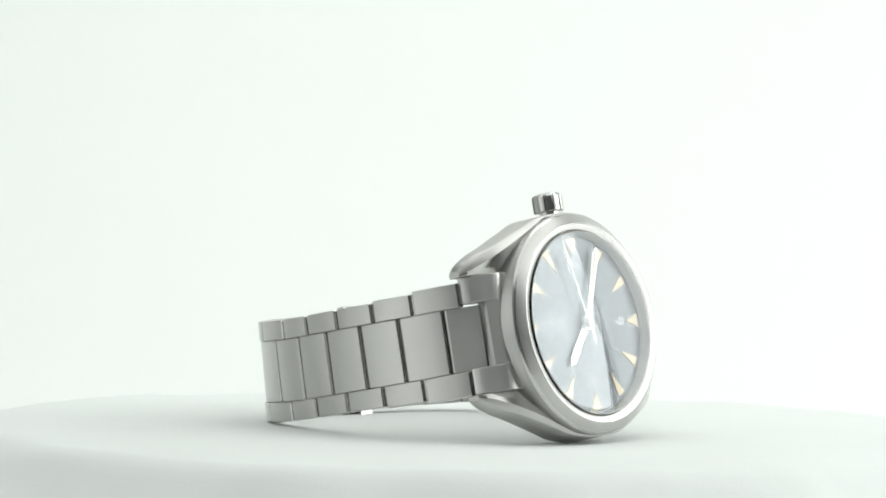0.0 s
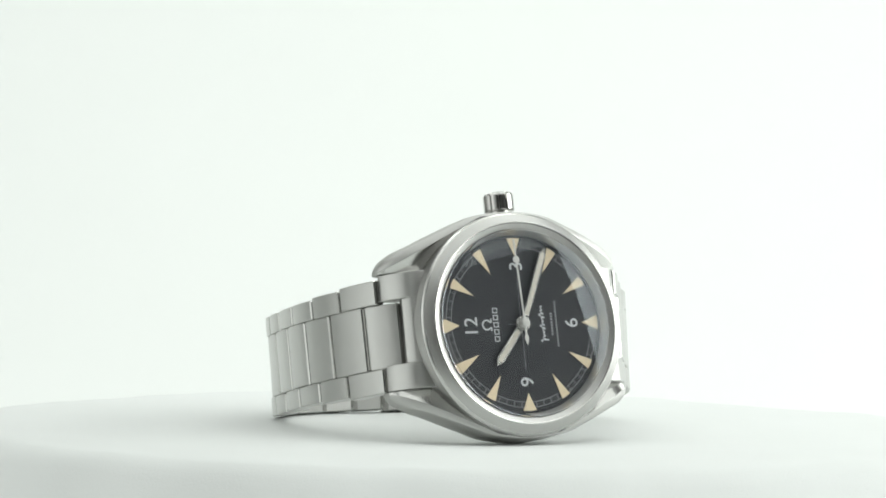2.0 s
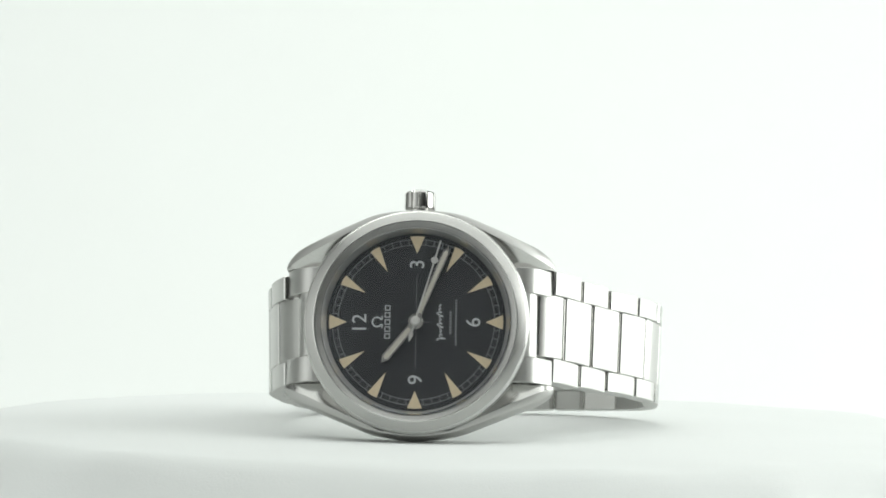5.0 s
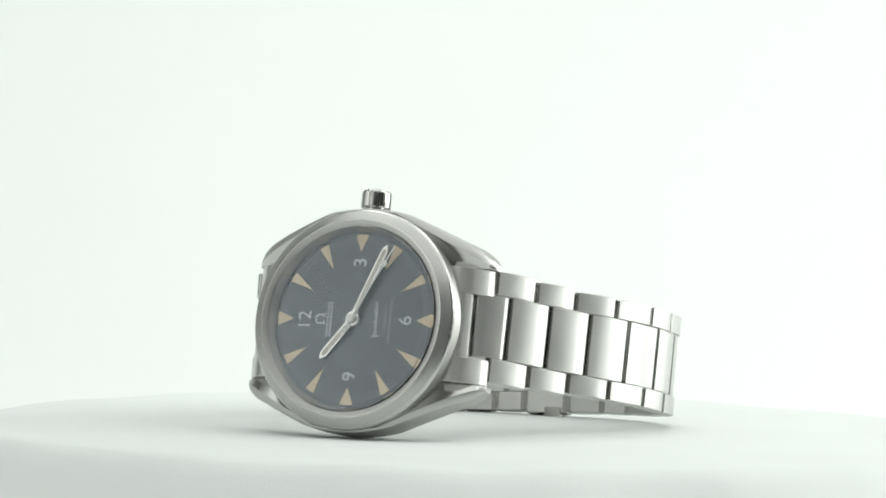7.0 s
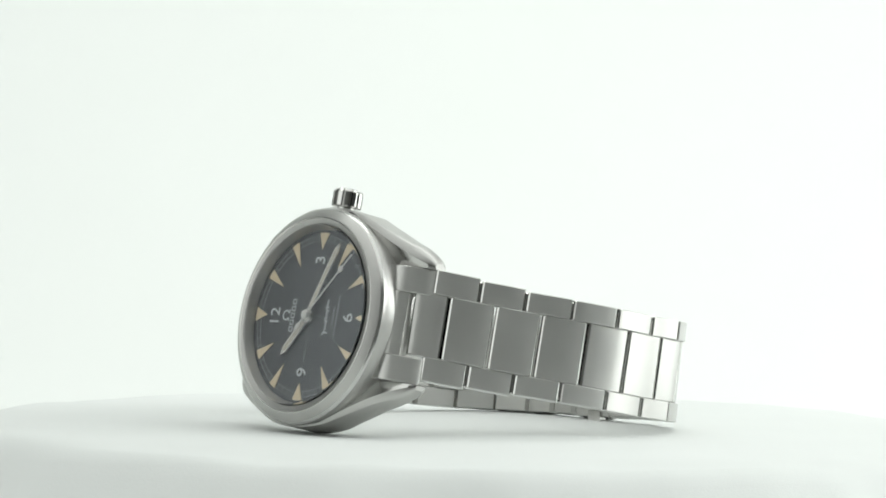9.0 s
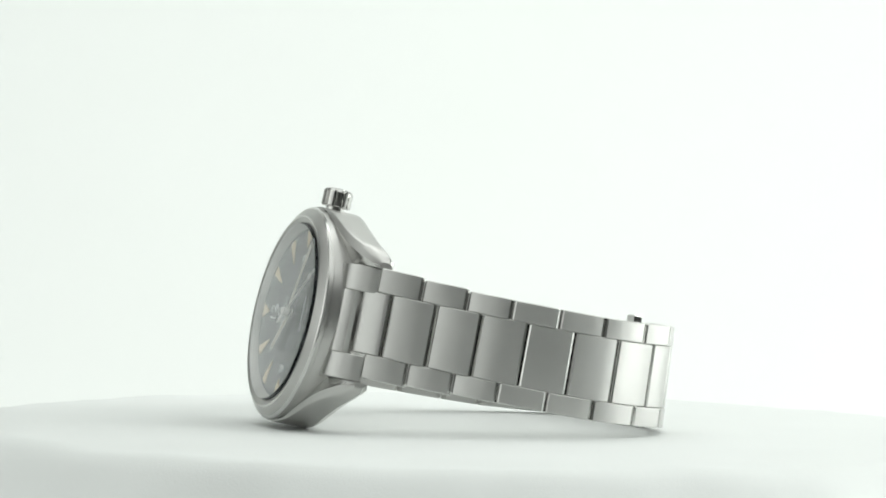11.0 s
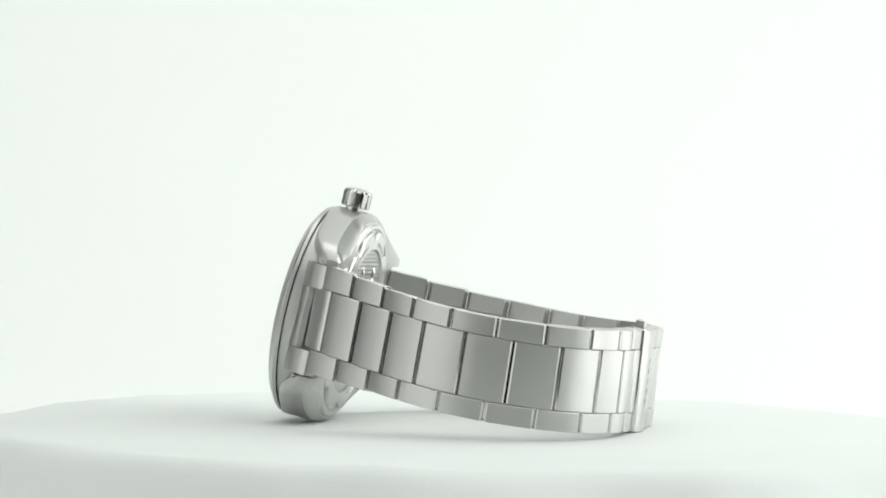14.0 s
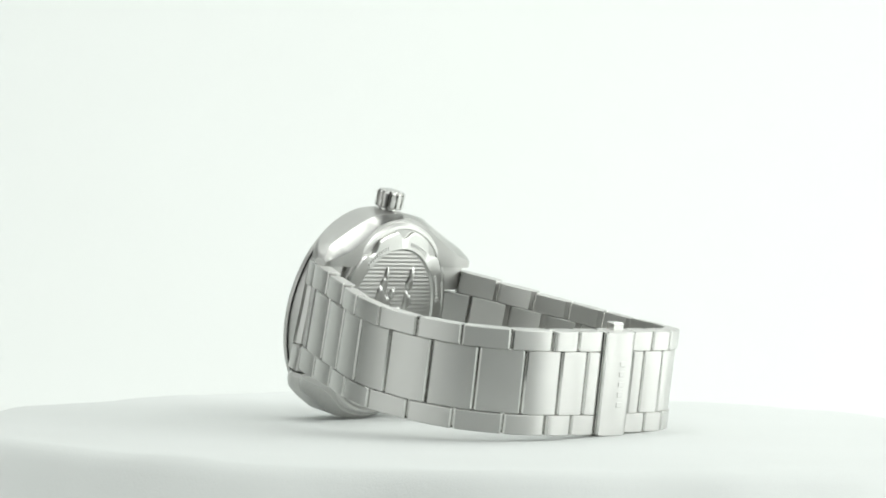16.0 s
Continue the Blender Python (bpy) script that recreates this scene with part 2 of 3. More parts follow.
def make_case():
    b = Build()
    b.lathe([(16.0, -1.0), (18.9, -1.0), (19.3, -0.15), (19.5, -1.0), (19.5, -5.8), (18.9, -7.0), (18.5, -7.5), (12.0, -7.5)], 128)
    case = part("case", b.mesh("case", [CASE_STEEL], angle=28), watch, "round brushed steel case middle")
    # four lyre lugs that run out of the flanks: y, (outer x, top z, bottom z, cut at the back edge)
    table = [(0.0, (20.0, -0.15, -7.5, 1.0)), (4.0, (19.7, -0.2, -7.55, 1.2)), (8.0, (19.05, -0.4, -7.8, 1.7)), (11.0, (17.9, -0.65, -8.2, 2.2)),
             (15.0, (16.25, -1.2, -8.8, 2.6)), (18.0, (14.95, -2.0, -9.1, 2.6)), (20.5, (13.95, -3.2, -9.1, 2.2)), (22.0, (13.0, -4.3, -9.05, 1.6)), (22.9, (12.2, -5.3, -8.9, 1.0)), (23.5, (11.3, -6.2, -8.5, 0.6))]
    ys = [i * 0.8 for i in range(28)] + [22.0, 22.5, 22.9, 23.2, 23.5]
    for sx in (1, -1):
        for sy in (1, -1):
            rings = []
            for y in ys:
                xo, zt, zb, cut = curve_table(table, y)
                if sx < 0:
                    xo = min(xo - 0.2 * min(1.0, y / 8), 19.85)
                xi = max(10.25, math.sqrt(max(0.0, 17.2 ** 2 - y * y)))
                xs = max(xi + 0.05, min(xo - 0.45, 16.0 - (y - 12.1) * 0.48))
                d = xo - xs
                # polished facet by the bezel, ridge, rounded flank, cut edge at the back
                pts = [(xi, zt - 0.5 * (xs - xi)), (xs, zt), (xs + 0.45 * d, zt - 0.10 * d), (xs + 0.8 * d, zt - 0.28 * d), (xo - 0.02, zt - 0.58 * d - 0.1),
                       (xo, zb + cut), (xo - 0.28 * cut, zb + 0.55 * cut), (xo - 0.85 * cut, zb), (xi, zb)]
                rings.append([(sx * x, sy * y, z) for x, z in pts])
            b = Build()
            b.ring_stack(rings, mats=[1, 0, 0, 0, 0, 1, 1, 0, 0])
            part("lug", b.mesh("lug", [CASE_STEEL, BEVEL], angle=27), case, "brushed steel lug with polished bevel")


def make_bezel():
    b = Build()
    b.lathe([(16.45, 0.7), (16.5, 1.78), (17.4, 2.08), (17.6, 2.12), (17.75, 2.06), (19.2, 1.12), (19.42, 0.92), (19.58, 0.66), (19.64, 0.0), (19.3, -0.12), (16.9, -0.12)],
            160, closed=True, mats=[2, 0, 1, 1, 0, 1, 1, 0, 2, 2, 2])
    part("bezel", b.mesh("bezel", [SATIN, BEVEL, GROOVE], angle=13), watch, "satin steel bezel ring")
    b = Build()
    b.lathe([(15.5, 0.02), (15.62, 0.5), (16.2, 1.7), (16.42, 1.75), (16.42, -0.3), (15.5, -0.3)], 96, closed=True)
    part("flange", b.mesh("flange", [SATIN]), watch, "satin steel inner flange ring")
    b = Build()
    prof = [(16.42, 1.78), (16.42, 2.1), (16.3, 2.25)]
    prof += [(16.2 * math.cos(math.pi / 2 * i / 9), 2.27 + 0.95 * (1 - math.cos(math.pi / 2 * i / 9) ** 2)) for i in range(1, 9)] + [(0.001, 3.22)]
    prof += [(0.001, 2.42)] + [(16.2 * math.sin(math.pi / 2 * i / 9), 2.42 - 0.64 * math.sin(math.pi / 2 * i / 9) ** 2) for i in range(1, 10)]
    b.lathe(prof, 96, closed=True)
    ob = part("crystal", b.mesh("crystal", [GLASS], angle=50), watch, "clear domed glass")
    ob.visible_shadow = False


def dial_text(name, text, x, y, size, mat, parent):
    cu = bpy.data.curves.new(name, "FONT")
    cu.body, cu.size, cu.extrude = text, size * MM, 0.03 * MM
    cu.align_x, cu.align_y = "CENTER", "CENTER"
    tmp = new(name + "_outline", cu)
    me = bpy.data.meshes.new_from_object(tmp.evaluated_get(bpy.context.evaluated_depsgraph_get()))
    bpy.data.objects.remove(tmp)
    co = [v.co for v in me.vertices]
    cx, cy = (min(c.x for c in co) + max(c.x for c in co)) / 2, (min(c.y for c in co) + max(c.y for c in co)) / 2
    me.transform(Matrix.Translation((x * MM - cx, y * MM - cy, 0.05 * MM)))
    me.materials.clear()
    me.materials.append(mat)
    return part(name, me, parent)


def make_dial():
    b = Build()
    b.lathe([(0.001, 0.0), (15.5, 0.0), (15.55, -0.05), (15.55, -0.4), (0.001, -0.4)], 96)
    dial = part("dial", b.mesh("dial", [DIAL_BLACK]), watch, "matt black dial")
    # railway minute track
    b = Build()
    for r in (13.55, 14.5):
        b.lathe([(r - 0.045, 0.0), (r - 0.045, 0.03), (r + 0.045, 0.03), (r + 0.045, 0.0)], 120)
    for i in range(60):
        a = radians(6 * i)
        s, c = math.sin(a), math.cos(a)
        o = [(r * s + w * c, r * c - w * s) for r, w in ((13.55, -0.05), (13.55, 0.05), (14.5, 0.05), (14.5, -0.05))]
        b.plate(o, 0.0, 0.028)
    part("minute_track", b.mesh("minute_track", [FAINT_PRINT], False), dial, "fine grey railway minute track")
    # cream hour wedges
    for k in range(12):
        tip, base, half = (12.0, 15.0, 1.28) if k % 3 == 0 else (10.15, 14.7, 0.92)
        b = Build()
        a = radians(30 * k)
        s, c = math.sin(a), math.cos(a)
        o = [(r * s + w * c, r * c - w * s) for r, w in ((tip, 0.0), (base, half), (base + 0.1, 0.0), (base, -half))]
        b.plate(o, 0.0, 0.14, 0.05)
        part("hour_marker", b.mesh("hour_marker", [LUME], False), dial, "cream wedge hour marker")
    for text, x, y in (("12", 0, 9.85), ("3", 10.1, 0), ("6", 0, -9.85), ("9", -10.05, 0)):
        dial_text("numeral", text, x, y, 3.55, PRINT, dial)
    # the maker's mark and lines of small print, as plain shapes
    b = Build()
    ring_out, ring_in = [], []
    for i in range(33):
        a = radians(-62 + 304 * i / 32)
        ring_out.append((0.95 * math.cos(a), 6.75 + 0.92 * math.sin(a)))
        ring_in.append((0.68 * math.cos(a), 6.75 + 0.68 * math.sin(a)))
    b.plate(ring_out + ring_in[::-1], 0, 0.04)
    for x in (-0.72, 0.72):
        b.plate([(x - 0.36, 5.78), (x + 0.36, 5.78), (x + 0.36, 5.98), (x - 0.36, 5.98)], 0, 0.042)
    part("emblem", b.mesh("emblem", [PRINT], False), dial, "small grey ring emblem")
    # the maker's line: five plain hollow blocks
    b = Build()
    for i in range(5):
        x, y, w, h, k = -2.46 + i * 1.23, 4.95, 0.46, 0.48, 0.15
        for x0, x1, y0, y1 in ((x - w, x + w, y - h, y - h + k), (x - w, x + w, y + h - k, y + h), (x - w, x - w + k, y - h + k, y + h - k), (x + w - k, x + w, y - h + k, y + h - k)):
            b.plate([(x0, y0), (x1, y0), (x1, y1), (x0, y1)], 0, 0.035)
    part("maker_bar", b.mesh("maker_bar", [PRINT], False), dial, "row of plain grey blocks")
    # the script line: one waving pen stroke with a tall start
    b = Build()
    line = []
    for i in range(121):
        u = i / 120
        tall = 0.80 if u < 0.10 else 0.24 + 0.10 * math.sin(u * 19) + (0.30 if 0.38 < u < 0.44 or 0.68 < u < 0.74 else 0.0)
        line.append((-3.2 + 6.4 * u + 0.14 * math.sin(u * 62), -4.4 + 0.28 * u + tall * math.sin(u * 62 + 0.6)))
    for (x0, y0), (x1, y1) in zip(line, line[1:]):
        n = math.hypot(x1 - x0, y1 - y0) or 1.0
        ox, oy = -(y1 - y0) / n * 0.085, (x1 - x0) / n * 0.085
        b.plate([(x0 - ox, y0 - oy), (x1 - ox, y1 - oy), (x1 + ox, y1 + oy), (x0 + ox, y0 + oy)], 0, 0.035)
    part("script_bar", b.mesh("script_bar", [PRINT], False), dial, "waving grey pen stroke")
    for y, half, h, n in ((-5.95, 2.05, 0.36, 8), (-6.9, 4.1, 0.30, 18)):
        b = Build()
        step = 2 * half / n
        for i in range(n):
            x0 = -half + i * step
            b.plate([(x0, y - h / 2), (x0 + step * 0.62, y - h / 2), (x0 + step * 0.62, y + h / 2), (x0, y + h / 2)], 0, 0.035)
        part("print_line", b.mesh("print_line", [FAINT_PRINT], False), dial)
    b = Build()
    b.plate([(-8.2, -0.035), (8.2, -0.035), (8.2, 0.035), (-8.2, 0.035)], 0, 0.02)
    b.plate([(-0.035, -2.6), (0.035, -2.6), (0.035, 2.6), (-0.035, 2.6)], 0.0, 0.024)
    part("cross_line", b.mesh("cross_line", [FAINT_PRINT], False), dial, "thin grey cross lines")


def hand_outline(half, base, shoulder, tip):
    return [(-half * 0.88, base), (half * 0.88, base), (half, shoulder), (0.06, tip), (-0.06, tip), (-half, shoulder)]


def make_hand(name, half, shoulder, tip, z, degrees, label):
    b = Build()
    b.plate(hand_outline(half, 0.0, shoulder, tip), z, z + 0.22, 0.10)
    b.plate([(1.3 * math.cos(2 * math.pi * i / 24), 1.3 * math.sin(2 * math.pi * i / 24)) for i in range(24)], z, z + 0.20, 0.05)
    hand = part(name, b.mesh(name, [HAND_STEEL], False), watch, label)
    b = Build()
    b.plate(hand_outline(half * 0.60, 1.6, shoulder, tip - 0.9), z + 0.1, z + 0.245)
    part("lume_strip", b.mesh("lume_strip", [PALE_LUME], False), hand, "pale luminous filling")
    hand.matrix_basis = pose(0, 0, 0, 0, 0, -degrees)
    return hand


def make_seconds_hand():
    b = Build()
    z = 1.2
    b.plate([(-0.15, -2.4), (0.15, -2.4), (0.13, 14.7), (-0.13, 14.7)], z, z + 0.14)
    b.plate([(0.62 * math.cos(2 * math.pi * i / 28), 11.1 + 0.62 * math.sin(2 * math.pi * i / 28)) for i in range(28)], z - 0.01, z + 0.20, 0.05)
    b.plate([(-0.13, -1.9), (-0.42, -2.6), (0.0, -3.9), (0.42, -2.6), (0.13, -1.9)], z - 0.005, z + 0.16, 0.04)
    b.lathe([(0.001, z + 0.62), (0.55, z + 0.60), (0.78, z + 0.45), (0.82, z + 0.1), (0.82, z - 0.7)], 40)
    return part("seconds_hand", b.mesh("seconds_hand", [PALE_HAND], True, 30), watch, "thin bright seconds hand with round tip disc")


def make_crown():
    """A fluted crown on the flank at 3 o'clock."""
    b = Build()
    n, r0 = 120, 2.68
    zc = -3.4

    def ring(h, r, depth):
        out = []
        for i in range(n):
            a = 2 * math.pi * i / n
            u = (a * 12 / (2 * math.pi)) % 1.0
            groove = 1.0 if u < 0.24 else 0.0
            edge = 0.5 if 0.22 < u < 0.28 or u > 0.97 else groove
            rr = r - depth * edge
            out.append((h, rr * math.cos(a), zc + rr * math.sin(a)))
        return out
    b.ring_stack([ring(19.5, 1.7, 0), ring(20.4, 1.7, 0), ring(20.45, 2.45, 0.2), ring(20.65, r0, 0.42), ring(23.2, r0, 0.42), ring(23.6, 2.4, 0.26),
                  ring(23.75, 2.05, 0.0), ring(23.95, 1.2, 0.0), ring(24.05, 0.3, 0.0)])
    part("crown", b.mesh("crown", [POLISHED], True, 25), watch, "fluted polished steel crown")


def make_caseback():
    b = Build()
    b.lathe([(18.6, -7.4), (18.5, -8.0), (18.1, -8.35), (17.5, -8.4), (17.3, -8.15), (13.4, -8.15)], 128, mats=[1, 1, 1, 1, 0])
    # scalloped plate
    ring = []
    for i in range(168):
        a = 2 * math.pi * i / 168
        ring.append((17.15 - 1.5 * max(0.0, math.cos(a * 10)) ** 1.5, a))
    rings = [[(r * math.cos(a), r * math.sin(a), -8.15) for r, a in ring], [((r - 0.1) * math.cos(a), (r - 0.1) * math.sin(a), -8.6) for r, a in ring],
             [((r - 0.4) * math.cos(a), (r - 0.4) * math.sin(a), -8.8) for r, a in ring],
             [(13.7 * math.cos(a), 13.7 * math.sin(a), -8.95) for r, a in ring], [(13.4 * math.cos(a), 13.4 * math.sin(a), -8.5) for r, a in ring]]
    b.ring_stack(rings, cap=False, mat=1)
    back = part("caseback", b.mesh("caseback", [CASE_STEEL, BACK_STEEL], True, 30), watch, "polished steel case back with scalloped rim")
    # finely ribbed medallion
    b = Build()
    n = 216
    for i in range(n + 1):
        x = -13.4 + 26.8 * i / n
        half = math.sqrt(max(0.02, 13.42 ** 2 - x * x))
        z = -8.52 - 0.05 * (0.5 + 0.5 * math.cos(2 * math.pi * x / 0.75))
        b.v += [(x, -half, z), (x, half, z)]
        if i:
            b.f.append((2 * i - 2, 2 * i - 1, 2 * i + 1, 2 * i))
            b.k.append(0)
    part("medallion", b.mesh("medallion", [CASE_STEEL], True, 60), back, "finely ribbed steel medallion")
    # raised plain shapes on the medallion
    for cx, cy, rx, ry in ((7.2, -3.6, 2.6, 1.0), (2.6, -3.6, 3.4, 2.9), (-3.2, -2.2, 3.6, 2.4), (7.6, 4.6, 2.4, 1.0), (3.4, 4.6, 2.0, 1.2), (0.4, 2.2, 1.8, 2.0), (-4.6, 4.2, 2.8, 2.0), (5.2, -0.6, 1.0, 0.6)):
        b = Build()
        o = []
        for i in range(24):
            a = 2 * math.pi * i / 24
            w = 1 + 0.22 * math.sin(3 * a + cx) + 0.12 * math.sin(5 * a + cy)
            o.append((cx + rx * w * math.cos(a), cy + ry * w * math.sin(a)))
        b.ring_stack([[(cx + (x - cx) * k, cy + (y - cy) * k, z) for x, y in o] for k, z in ((1.0, -8.5), (0.95, -8.7), (0.7, -8.9), (0.35, -9.0))])
        part("relief", b.mesh("relief", [BACK_STEEL], True, 50), back, "raised plain relief shape")
    # engraved lettering on the ring, as small bars
    for start, count in ((60, 9), (14, 9), (110, 10), (200, 10), (290, 10)):
        b = Build()
        for i in range(count):
            a = radians(start + i * 2.6)
            s, c = math.sin(a), math.cos(a)
            o = [(r * s + w * c, r * c - w * s) for r, w in ((14.35, -0.17), (14.35, 0.17), (15.1, 0.17), (15.1, -0.17))]
            b.plate(o, -8.97, -8.8)
        part("engraving", b.mesh("engraving", [PAPER_GREY], False), back, "short row of pale engraved bars")


PAPER_GREY, _, _ = material("frosted_engraving", (0.75, 0.75, 0.73), 0.5, 0.6)

# ---- the bracelet: outer points of the loop in (y, z), from 6 o'clock round to 12 ----
LOOP = [(-23.4, -6.6), (-28.0, -13.5), (-32.5, -20.4), (-37.5, -27.1), (-41.0, -34.9), (-41.3, -43.4), (-39.8, -52.0), (-34.8, -59.2), (-27.4, -63.1),
        (-21.2, -64.5), (-13.5, -64.7), (-4.5, -65.2), (2.0, -65.5), (9.0, -65.0), (16.5, -62.2), (22.4, -55.8), (25.6, -47.4), (27.0, -40.2), (28.4, -31.6), (28.6, -22.9),
        (27.2, -14.8), (23.8, -6.7)]
# how far the band's middle slides towards 3 o'clock at each of those points
SLIDE = [0.52, 0.37, 0.33, 0.36, 0.50, 0.86, 1.59, 2.46, 3.00, 3.25, 3.15, 3.30, 3.30, 3.15, 2.75, 1.80, 0.90, 0.50, 0.11, -0.25, -0.46, -0.40]
LOOP_MID = (-4.0, -32.0)
CLASP = 10


def frame_of(p, q):
    """Unit vectors along and out of the loop for a link from p to q, and its length."""
    dy, dz = q[0] - p[0], q[1] - p[1]
    n = math.hypot(dy, dz)
    s = (dy / n, dz / n)
    o = (-s[1], s[0])
    if o[0] * (p[0] - LOOP_MID[0]) + o[1] * (p[1] - LOOP_MID[1]) < 0:
        o = (-o[0], -o[1])
    return s, o, n


def round_loop(p):
    """The angle of a point round the loop's middle, from 6 o'clock over the clasp to 12."""
    return math.atan2(p[0] - LOOP_MID[0], LOOP_MID[1] - p[1])


def shift_x(p):
    a = round_loop(p)
    keys = [round_loop(q) for q in LOOP]
    for k in range(len(keys) - 1):
        if a <= keys[k + 1]:
            u = max(0.0, (a - keys[k]) / (keys[k + 1] - keys[k]))
            return SLIDE[k] + (SLIDE[k + 1] - SLIDE[k]) * u
    return SLIDE[-1]


def twist(v, slide):
    """Slides a part of the band sideways and lets it stand up straighter towards the clasp than the leaning case does."""
    x, y, z = v
    x += slide
    return (x, y + x * 0.0010 * y, z + x * (0.03 + 0.085 * (z / 64.0) ** 2))


def width(p):
    return 10.0 - 1.0 * min(1.0, max(0.0, (-p[1] - 5) / 20.0))


def link_profile(p, q, thick, bulge=0.28, gap=0.16, cut=0.36):
    s, o, n = frame_of(p, q)
    pts = [(gap, -0.55), (gap + 0.10, -0.20), (gap + cut, 0.0)]
    for u in (0.2, 0.35, 0.5, 0.65, 0.8):
        pts.append((n * u, bulge * (1 - (2 * u - 1) ** 2)))
    pts += [(n - gap - cut, 0.0), (n - gap - 0.10, -0.20), (n - gap, -0.55), (n - gap, -thick + 0.9), (n - gap - 0.75, -thick), (gap + 0.75, -thick), (gap, -thick + 0.9)]
    mats = [1, 1] + [0] * 6 + [1, 1, 1, 0, 0, 0, 1]
    return [(p[0] + s[0] * a + o[0] * h, p[1] + s[1] * a + o[1] * h) for a, h in pts], mats


def make_link(name, p, q, x0, x1, thick, label=""):
    prof, mats = link_profile(p, q, thick)
    b = Build()
    b.slab(prof, x0, x1, 0.14, mats)
    b.v = [twist(v, shift_x(v[1:])) for v in b.v]
    return part(name, b.mesh(name, [LINK_STEEL, POLISHED], True, 24), watch, label)


def middle(i):
    """Where the row of centre links parts, a little short of half way along outer link i, on the case's side."""
    p, q = LOOP[i], LOOP[i + 1]
    s, o, n = frame_of(p, q)
    u = 0.38 if i < CLASP else 0.62
    return (p[0] + (q[0] - p[0]) * u + o[0] * 0.15, p[1] + (q[1] - p[1]) * u + o[1] * 0.15)


def make_bracelet():
    half = 5.5
    last = len(LOOP) - 1
    for i in range(last):
        if i == CLASP:
            continue
        p, q = LOOP[i], LOOP[i + 1]
        w = width(((p[0] + q[0]) / 2, (p[1] + q[1]) / 2))
        thick = 2.6
        make_link("outer_link", p, q, half + 0.06, w, thick, "brushed steel outer bracelet link")
        make_link("outer_link", p, q, -w, -half - 0.06, thick, "brushed steel outer bracelet link")
    cuts = [(-20.7, -4.8)] + [middle(i) for i in range(CLASP)] + [LOOP[CLASP]]
    for p, q in zip(cuts[:-1], cuts[1:]):
        make_link("centre_link", p, q, -half, half, 2.6, "wide brushed steel centre bracelet link")
    cuts = [LOOP[CLASP + 1]] + [middle(i) for i in range(CLASP + 1, last)] + [(20.7, -4.8)]
    for p, q in zip(cuts[:-1], cuts[1:]):
        make_link("centre_link", p, q, -half, half, 2.6, "wide brushed steel centre bracelet link")
    # pins between the links
    for i in range(1, last):
        p = LOOP[i]
        s, o, n = frame_of(LOOP[i - 1], LOOP[i + 1])
        c = (p[0] - o[0] * 1.3, p[1] - o[1] * 1.3)
        b = Build()
        ring = [(c[0] + 0.75 * math.cos(k * math.pi / 6), c[1] + 0.75 * math.sin(k * math.pi / 6)) for k in range(12)]
        w = width(p) - 0.35
        b.slab(ring, -w, w, 0.2)
        b.v = [twist(v, shift_x(p)) for v in b.v]
        part("link_pin", b.mesh("link_pin", [POLISHED]), watch)


def make_end_link(sy):
    """Fills the gap between the lugs and meets the case; its middle stops short for the first centre link."""
    b = Build()
    side = [(16.2, -1.7), (18.0, -1.75), (19.0, -1.95), (19.9, -2.4), (20.8, -3.15), (21.6, -4.1), (22.4, -5.25), (23.2, -6.5), (23.25, -7.0), (22.6, -7.7), (20.6, -8.2), (16.2, -7.6)]
    mid = [(17.6, -1.7), (18.4, -1.75), (19.1, -1.9), (19.9, -2.4), (20.7, -3.7), (20.6, -4.7), (17.6, -5.0)]
    for x0, x1, prof in ((5.6, 10.1, side), (-10.1, -5.6, side), (-5.6, 5.6, mid)):
        b.slab([(sy * y, z) for y, z in prof], x0, x1, 0.12)
    part("end_link", b.mesh("end_link", [LINK_STEEL], True, 30), watch, "brushed steel end link between the lugs")


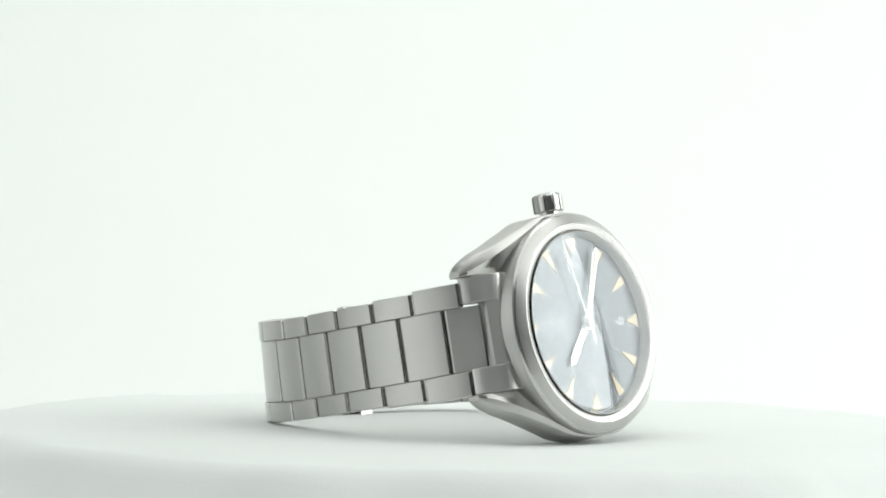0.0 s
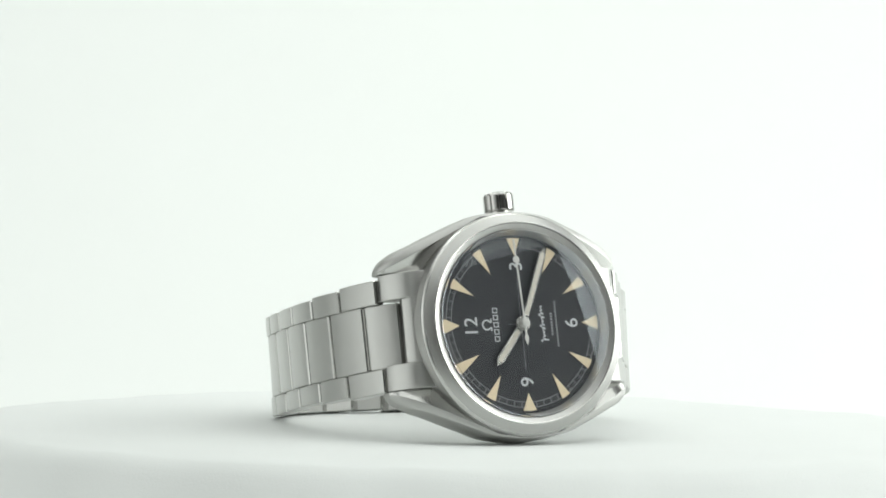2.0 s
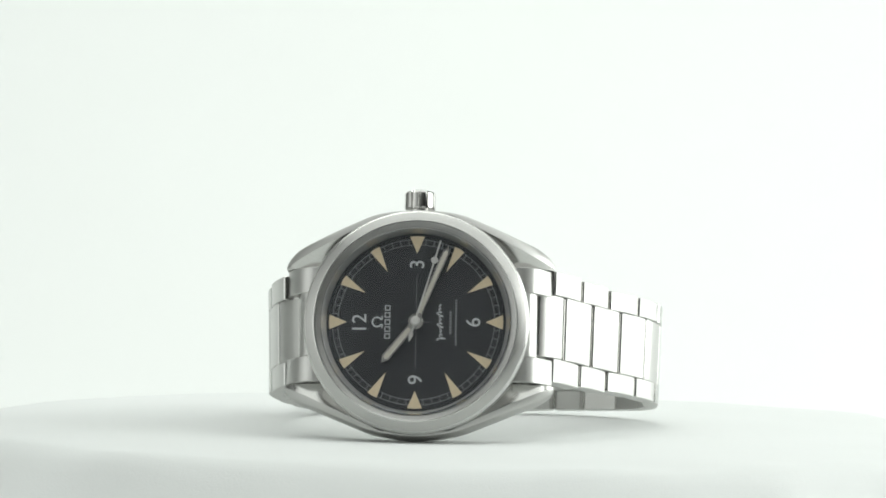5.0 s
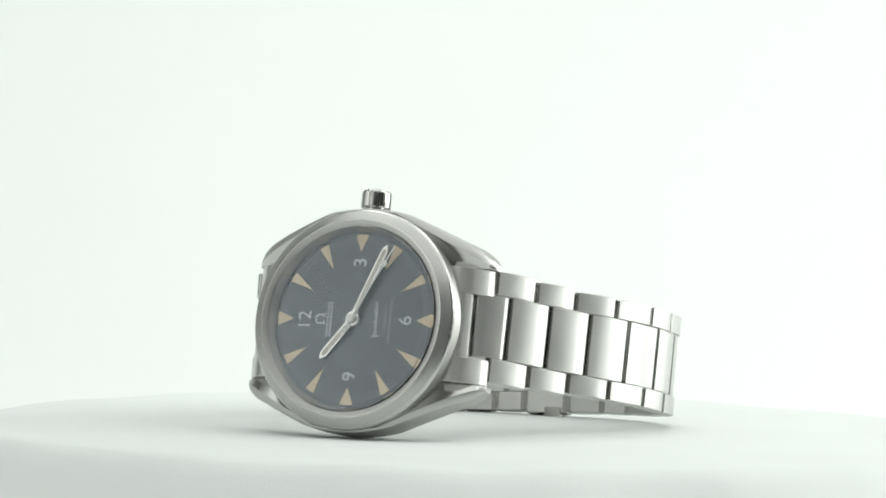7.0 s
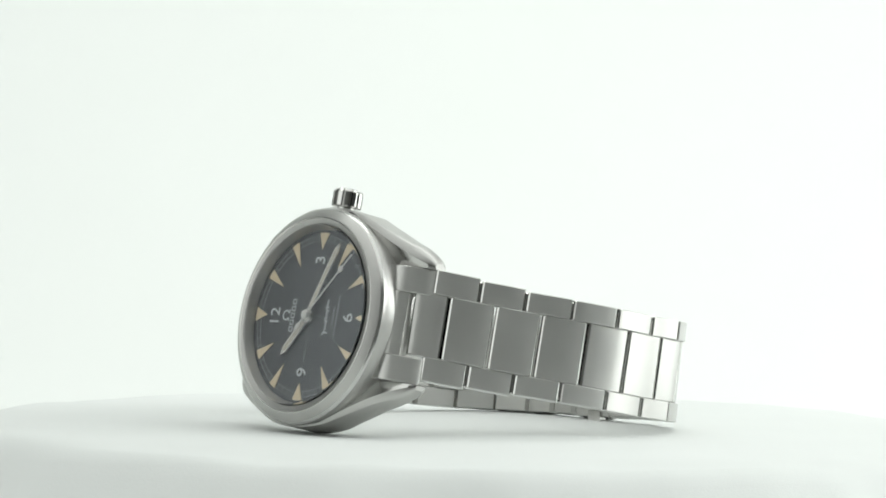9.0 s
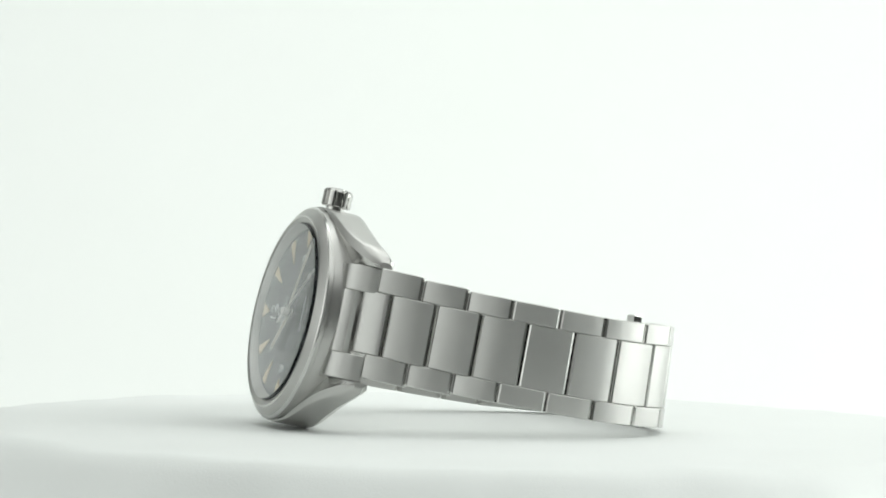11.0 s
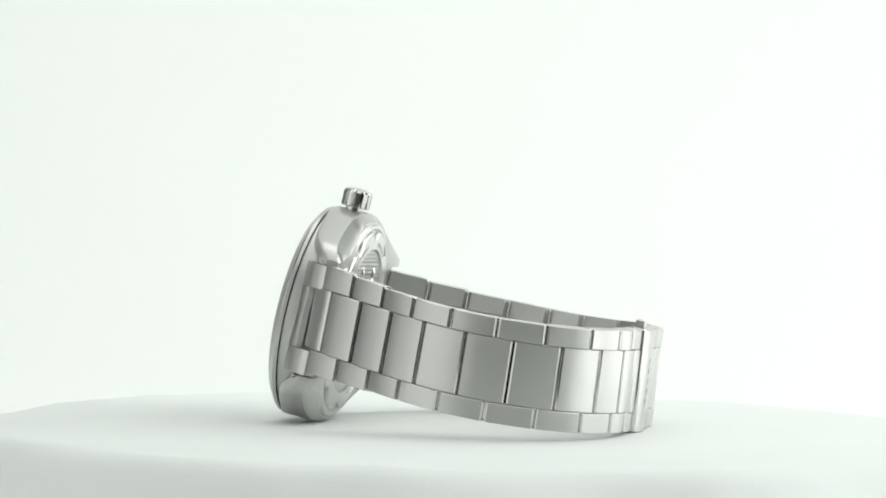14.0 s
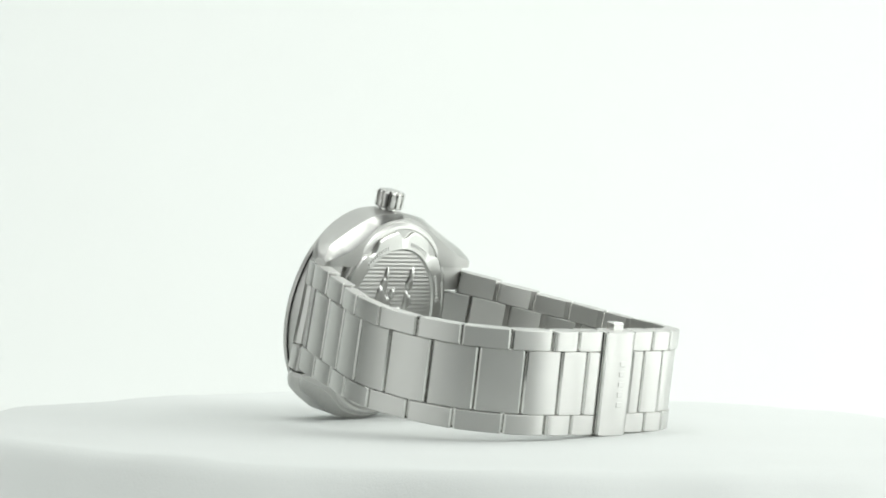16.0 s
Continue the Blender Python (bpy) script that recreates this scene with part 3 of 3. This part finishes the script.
def make_clasp():
    p, q = LOOP[CLASP], LOOP[CLASP + 1]
    prof, mats = link_profile(p, q, 3.2, bulge=0.5, gap=0.05, cut=0.5)
    s, o, n = frame_of(p, q)
    prof = [(y + o[0] * 0.55, z + o[1] * 0.55) for y, z in prof]
    dx = shift_x(p)
    b = Build()
    b.slab(prof, -9.15, 9.15, 0.2, mats)
    b.v = [twist(v, dx) for v in b.v]
    clasp = part("clasp", b.mesh("clasp", [LINK_STEEL, POLISHED], True, 24), watch, "brushed steel folding clasp cover")
    for side in (1, -1):
        b = Build()
        y, z = (-8.5, -63.5) if side > 0 else (-10.6, -62.6)
        b.slab([(y - 1.6, z - 0.8), (y + 1.6, z - 0.8), (y + 1.6, z + 0.8), (y - 1.6, z + 0.8)], *sorted((side * 8.0, side * (10.5 if side > 0 else 10.3))), 0.2)
        b.v = [twist(v, dx) for v in b.v]
        part("push_button", b.mesh("push_button", [POLISHED]), clasp, "small polished release button")
    # worn mark on the cover, as plain raised bars
    b = Build()
    for i in range(5):
        x = -3.6 + i * 1.8
        b.slab([(-9.2, -66.06), (-7.7, -66.12), (-7.7, -65.6), (-9.2, -65.6)], x - 0.5, x + 0.5, 0.1)
    b.v = [twist(v, dx) for v in b.v]
    part("embossed_mark", b.mesh("embossed_mark", [LINK_STEEL]), clasp, "faint row of embossed bars")


make_case()
make_bezel()
make_dial()
make_hand("hour_hand", 0.74, 8.1, 9.3, 0.42, -50.8, "steel hour hand with pale filling")
make_hand("minute_hand", 0.62, 13.0, 14.3, 0.8, 112.8, "steel minute hand with pale filling")
seconds_hand = make_seconds_hand()
make_crown()
make_caseback()
make_bracelet()
make_end_link(1)
make_end_link(-1)
make_clasp()


def motions():
    """The turntable carries cloth and watch round; the seconds hand runs on."""
    times = [i * 0.5 for i in range(33)]
    walk(turntable, [(t, pose(0, 0, 0, 0, 0, turn(t))) for t in times])
    walk(watch, [(t, pose(0, 0, 0, 0, 0, turn(t)) @ WATCH_ON_TABLE) for t in times])
    walk(seconds_hand, [(t, pose(0, 0, 0, 0, 0, -(75.4 + 6.2 * t))) for t in times])


motions()
